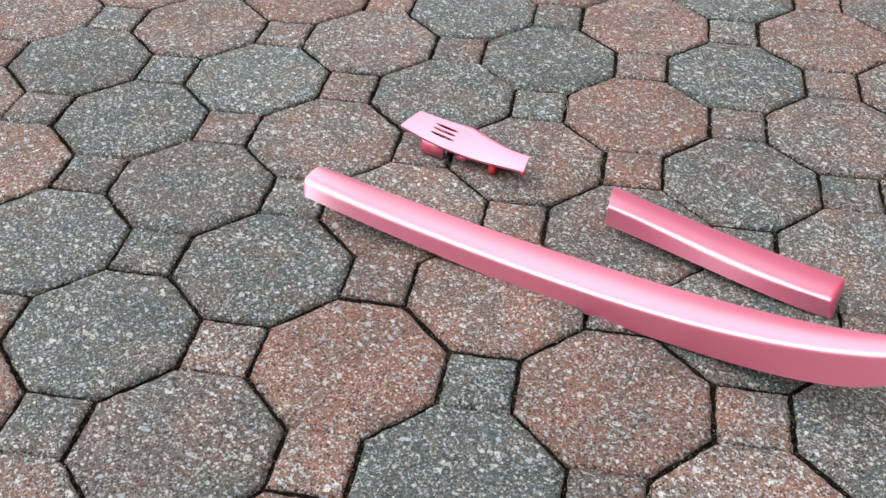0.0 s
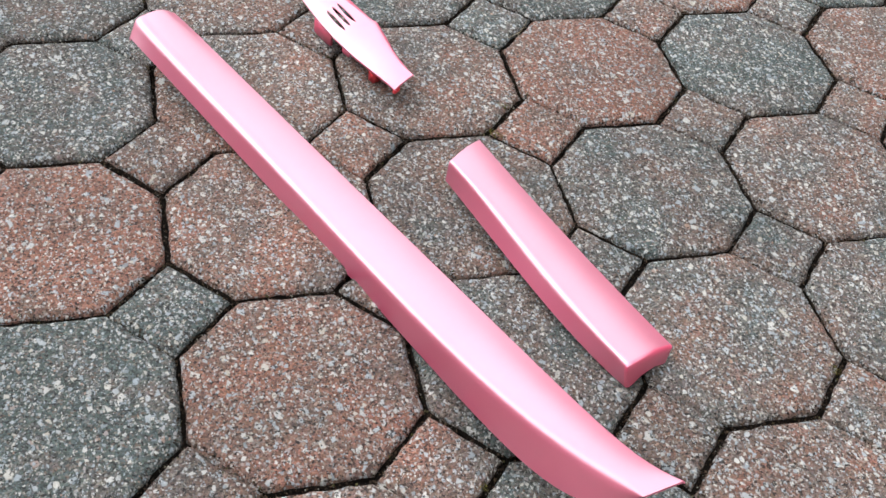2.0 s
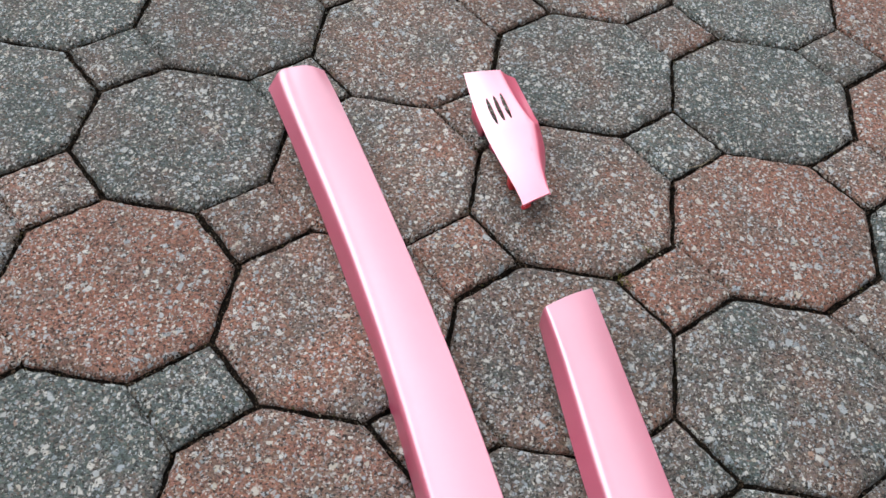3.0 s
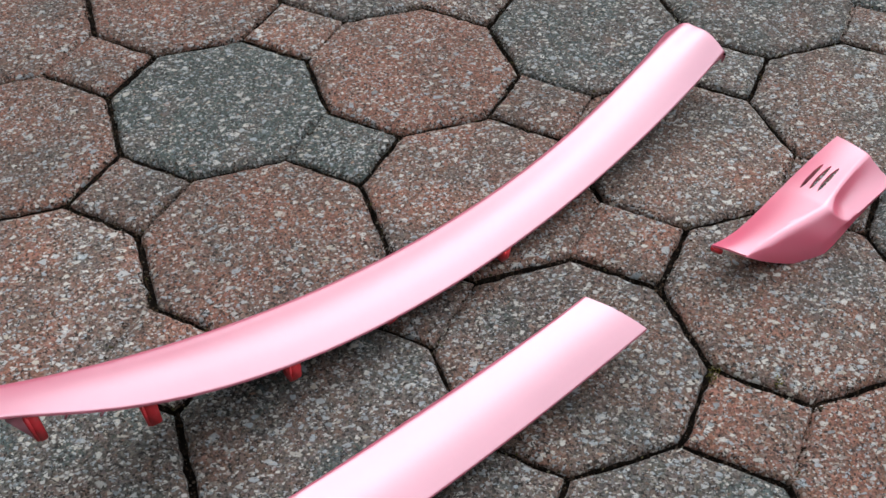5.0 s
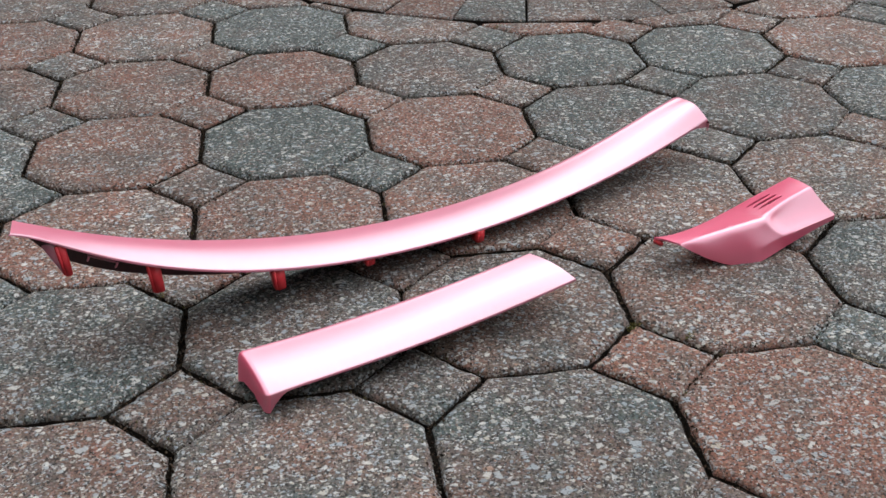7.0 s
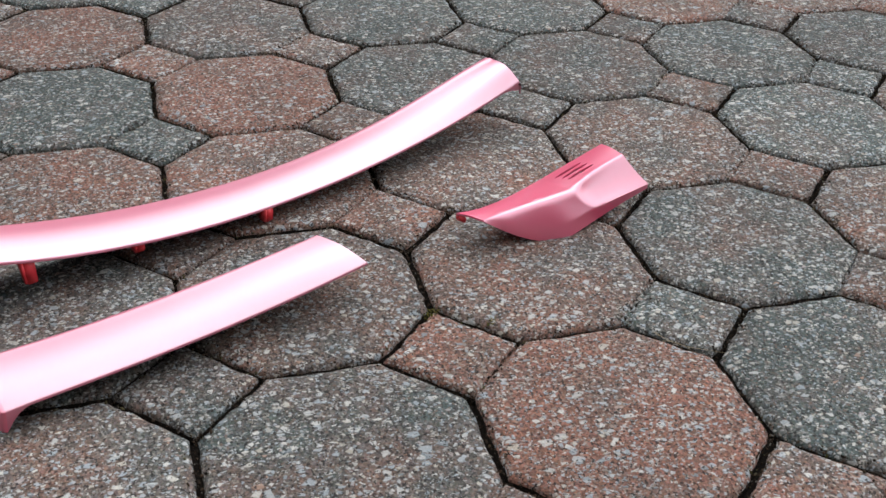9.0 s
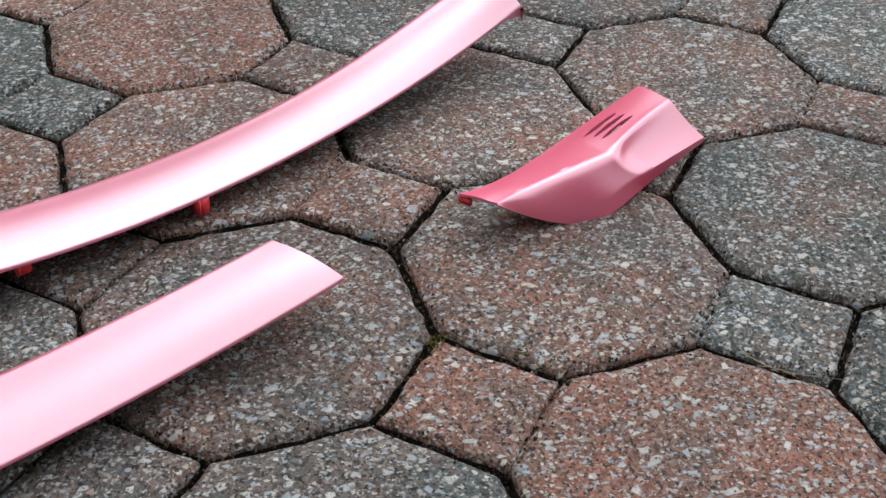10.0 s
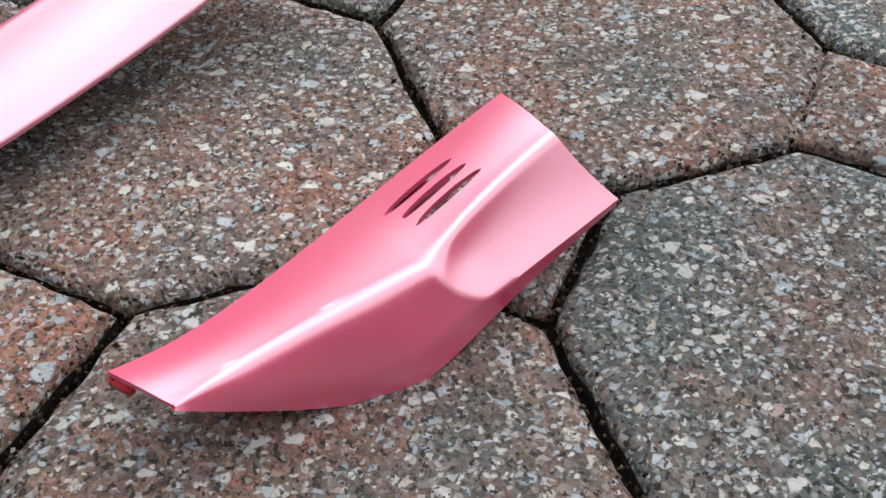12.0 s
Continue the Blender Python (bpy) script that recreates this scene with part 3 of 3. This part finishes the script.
# circle of wedge bricks let into the octagons
for ring_no, (outer, inner, wedges) in enumerate(((RING_R, RING_R - 0.20, 36), (RING_R - 0.2, RING_R - 0.38, 24), (RING_R - 0.38, 0.02, 12))):
    wedge = 2 * math.pi / wedges
    a = wedge / 2
    corners = [Vector((outer * math.cos(-a), outer * math.sin(-a))), Vector((outer, 0)), Vector((outer * math.cos(a), outer * math.sin(a))), Vector((inner * math.cos(a), inner * math.sin(a))), Vector((inner * math.cos(-a), inner * math.sin(-a)))]
    bricks = [mesh_of(stone_mesh(corners, [0.001] * 5, 3, 200 + k + 10 * ring_no, 0.0028), "brick", STONE, SAND_AND_SHADE) for k in range(3)]
    for k in range(wedges):
        ob = new("brick", bricks[k % 3])
        ob.parent = pavement
        ob.matrix_parent_inverse = pavement.matrix_basis.inverted()
        ob.matrix_basis = Matrix.Translation((RING_AT.x, RING_AT.y, 0.0015 + dice.uniform(-0.002, 0.002))) @ Matrix.Rotation((k + 0.35) * wedge, 4, "Z")
        ob.color = (dice.choice((0.3, 0.5, 0.6, 0.75, 0.85)), dice.uniform(0.7, 0.9), 0, 1)


# ---- grit and moss in the joints ----
def crumb_material(name, *stops):
    n = Nodes(name)
    island = n.add("ShaderNodeNewGeometry").outputs["Random Per Island"]
    n.put(n.shader.inputs["Base Color"], n.ramp(island, *stops))
    n.put(n.shader.inputs["Roughness"], 0.92)
    n.put(n.shader.inputs["Specular IOR Level"], 0.15)
    return n.material


GRIT = crumb_material("joint_grit", (0.0, (0.010, 0.008, 0.006)), (0.45, (0.035, 0.023, 0.015)), (0.7, (0.085, 0.052, 0.032)), (0.86, (0.10, 0.095, 0.085)), (0.95, (0.30, 0.28, 0.24)), (1.0, (0.11, 0.10, 0.035)))
GREEN = crumb_material("moss_cushion", (0.0, (0.030, 0.032, 0.008)), (0.5, (0.095, 0.090, 0.020)), (0.85, (0.19, 0.16, 0.035)), (1.0, (0.26, 0.21, 0.06)))
STRAW = crumb_material("dry_fibre", (0.0, (0.16, 0.12, 0.07)), (1.0, (0.40, 0.33, 0.22)))
BLOB = ((1, 0, 0), (-1, 0, 0), (0, 1, 0), (0, -1, 0), (0, 0, 1), (0, 0, -1))
BLOB_FACES = ((0, 2, 4), (2, 1, 4), (1, 3, 4), (3, 0, 4), (2, 0, 5), (1, 2, 5), (3, 1, 5), (0, 3, 5))


def scatter(name, spots, material, label):
    """Many small lumps in one mesh; each spot is a place and a size."""
    verts, faces = [], []
    for place, size, stretch in spots:
        base = len(verts)
        turn = Euler((dice.uniform(0, 3), dice.uniform(0, 3), dice.uniform(0, 3))).to_matrix()
        for v in BLOB:
            shape = Vector(v) * (size * dice.uniform(0.6, 1.25))
            shape.x *= stretch
            verts.append(tuple(Vector(place) + turn @ shape))
        faces += [[base + k for k in f] for f in BLOB_FACES]
    data = bpy.data.meshes.new(name)
    data.from_pydata(verts, [], faces)
    data.materials.append(material)
    ob = new(name, data)
    ob.parent = pavement
    ob.matrix_parent_inverse = pavement.matrix_basis.inverted()
    tagged(ob, label, kind="stuff")


def joints(i, j):
    """Centre lines of the joints that start from one octagon."""
    at = Vector((i * PITCH, j * PITCH))
    for k in (0, 1, 2, 3, 5, 7):
        yield at + OCTAGON[k], at + OCTAGON[(k + 1) % 8]


grit, spill = [], []
for i in range(-4, 7):
    for j in range(-4, 7):
        for a, b in joints(i, j):
            if ((a + b) / 2 - RING_AT).length < RING_R:
                continue
            across = Vector((-(b - a).y, (b - a).x)).normalized()
            full = dice.uniform(0.5, 1.0)
            for k in range(int(62 * full)):
                p = a.lerp(b, dice.uniform(-0.02, 1.02)) + across * dice.gauss(0, 0.0013)
                grit.append(((p.x, p.y, dice.uniform(-0.0065, -0.0012)), dice.choice((0.0004, 0.0005, 0.0007, 0.0010)), dice.uniform(0.8, 1.7)))
            # soil spilled over the worn shoulders
            for k in range(int(80 * full)):
                p = a.lerp(b, dice.uniform(0, 1)) + across * dice.gauss(0, 0.0030)
                spill.append(((p.x, p.y, 0.0023 - 0.55 * max(0.0, 0.0052 - abs((p - a).dot(across)))), dice.choice((0.0004, 0.0005, 0.0007, 0.0010)), dice.uniform(0.8, 1.8)))
            # a few crumbs lie loose on the stones
            for k in range(3):
                p = a.lerp(b, dice.random()) + across * dice.gauss(0, 0.006)
                grit.append(((p.x, p.y, 0.0016), dice.uniform(0.0003, 0.0006), 1.3))
scatter("joint_grit", grit, GRIT, "dark soil crumbs and grit in the paving joints")
SOIL = crumb_material("spilled_soil", (0.0, (0.010, 0.008, 0.006)), (0.6, (0.040, 0.027, 0.018)), (0.9, (0.075, 0.05, 0.033)), (1.0, (0.06, 0.06, 0.02)))
scatter("spilled_soil", spill, SOIL, "dark soil on the worn edges of the pavers")


def moss_patch(x, y, spread, count, label, material=GREEN):
    """A cushion of small lumps on a paver's corner."""
    bm_verts, bm_faces = [], []
    for k in range(count):
        r, a = spread * math.sqrt(dice.random()), dice.uniform(0, 2 * math.pi)
        size = dice.uniform(0.0003, 0.0008) * (1.2 - 0.6 * r / spread)
        base = len(bm_verts)
        at = Vector((r * math.cos(a) * 1.5, r * math.sin(a) * 0.8, dice.uniform(-0.0006, 0.0010)))
        bm_verts += [tuple(at + Vector(v) * (size * dice.uniform(0.7, 1.3))) for v in BLOB]
        bm_faces += [[base + q for q in f] for f in BLOB_FACES]
    data = bpy.data.meshes.new("moss_patch")
    data.from_pydata(bm_verts, [], bm_faces)
    data.materials.append(material)
    ob = new("moss_patch", data)
    ob.location = (x, y, 0.0012)
    ob.rotation_euler.z = dice.uniform(0, 3)
    tagged(ob, label, "moss", "moss patches in the joints")


moss_patch(0.361, 0.078, 0.0055, 90, "yellow-green moss patch at a paver corner")
moss_patch(0.378, 0.113, 0.0040, 60, "small olive moss patch beside a paving joint")
moss_patch(0.545, -0.203, 0.0050, 80, "yellow-green moss patch in a paving joint")
moss_patch(0.262, -0.257, 0.0035, 40, "tiny pale green moss tuft in a paving joint")
moss_patch(-0.274, 0.102, 0.0060, 80, "olive moss patch beside the brick circle")


def grass_blade(points, thick, label):
    """A dry blade lying along a joint: a thin bent strip with a fold."""
    line = bezier(points, 24)
    rows = []
    for k, p in enumerate(line):
        ahead = (line[min(k + 1, 23)] - line[max(k - 1, 0)]).normalized()
        aside = Vector((-ahead.y, ahead.x, 0)).normalized() * (thick * (1 - 0.75 * k / 23))
        rows.append([p - aside, p + Vector((0, 0, thick * 0.6)), p + aside, p - Vector((0, 0, thick * 0.5)), p - aside])
    bm = bmesh.new()
    grid_faces(bm, rows)
    ob = new("grass_blade", mesh_of(bm, "grass_blade", STRAW))
    tagged(ob, label, "dry grass", "dry grass in the joint")


grass_blade([(0.404, 0.211, -0.001), (0.417, 0.214, 0.003), (0.430, 0.217, 0.001), (0.433, 0.233, 0.0015), (0.442, 0.247, 0.0015)], 0.00035, "dry straw-coloured grass blade lying in a joint")
grass_blade([(0.421, 0.214, 0.001), (0.427, 0.224, 0.003), (0.434, 0.227, 0.001)], 0.00028, "short dry grass fibre lying in a joint")
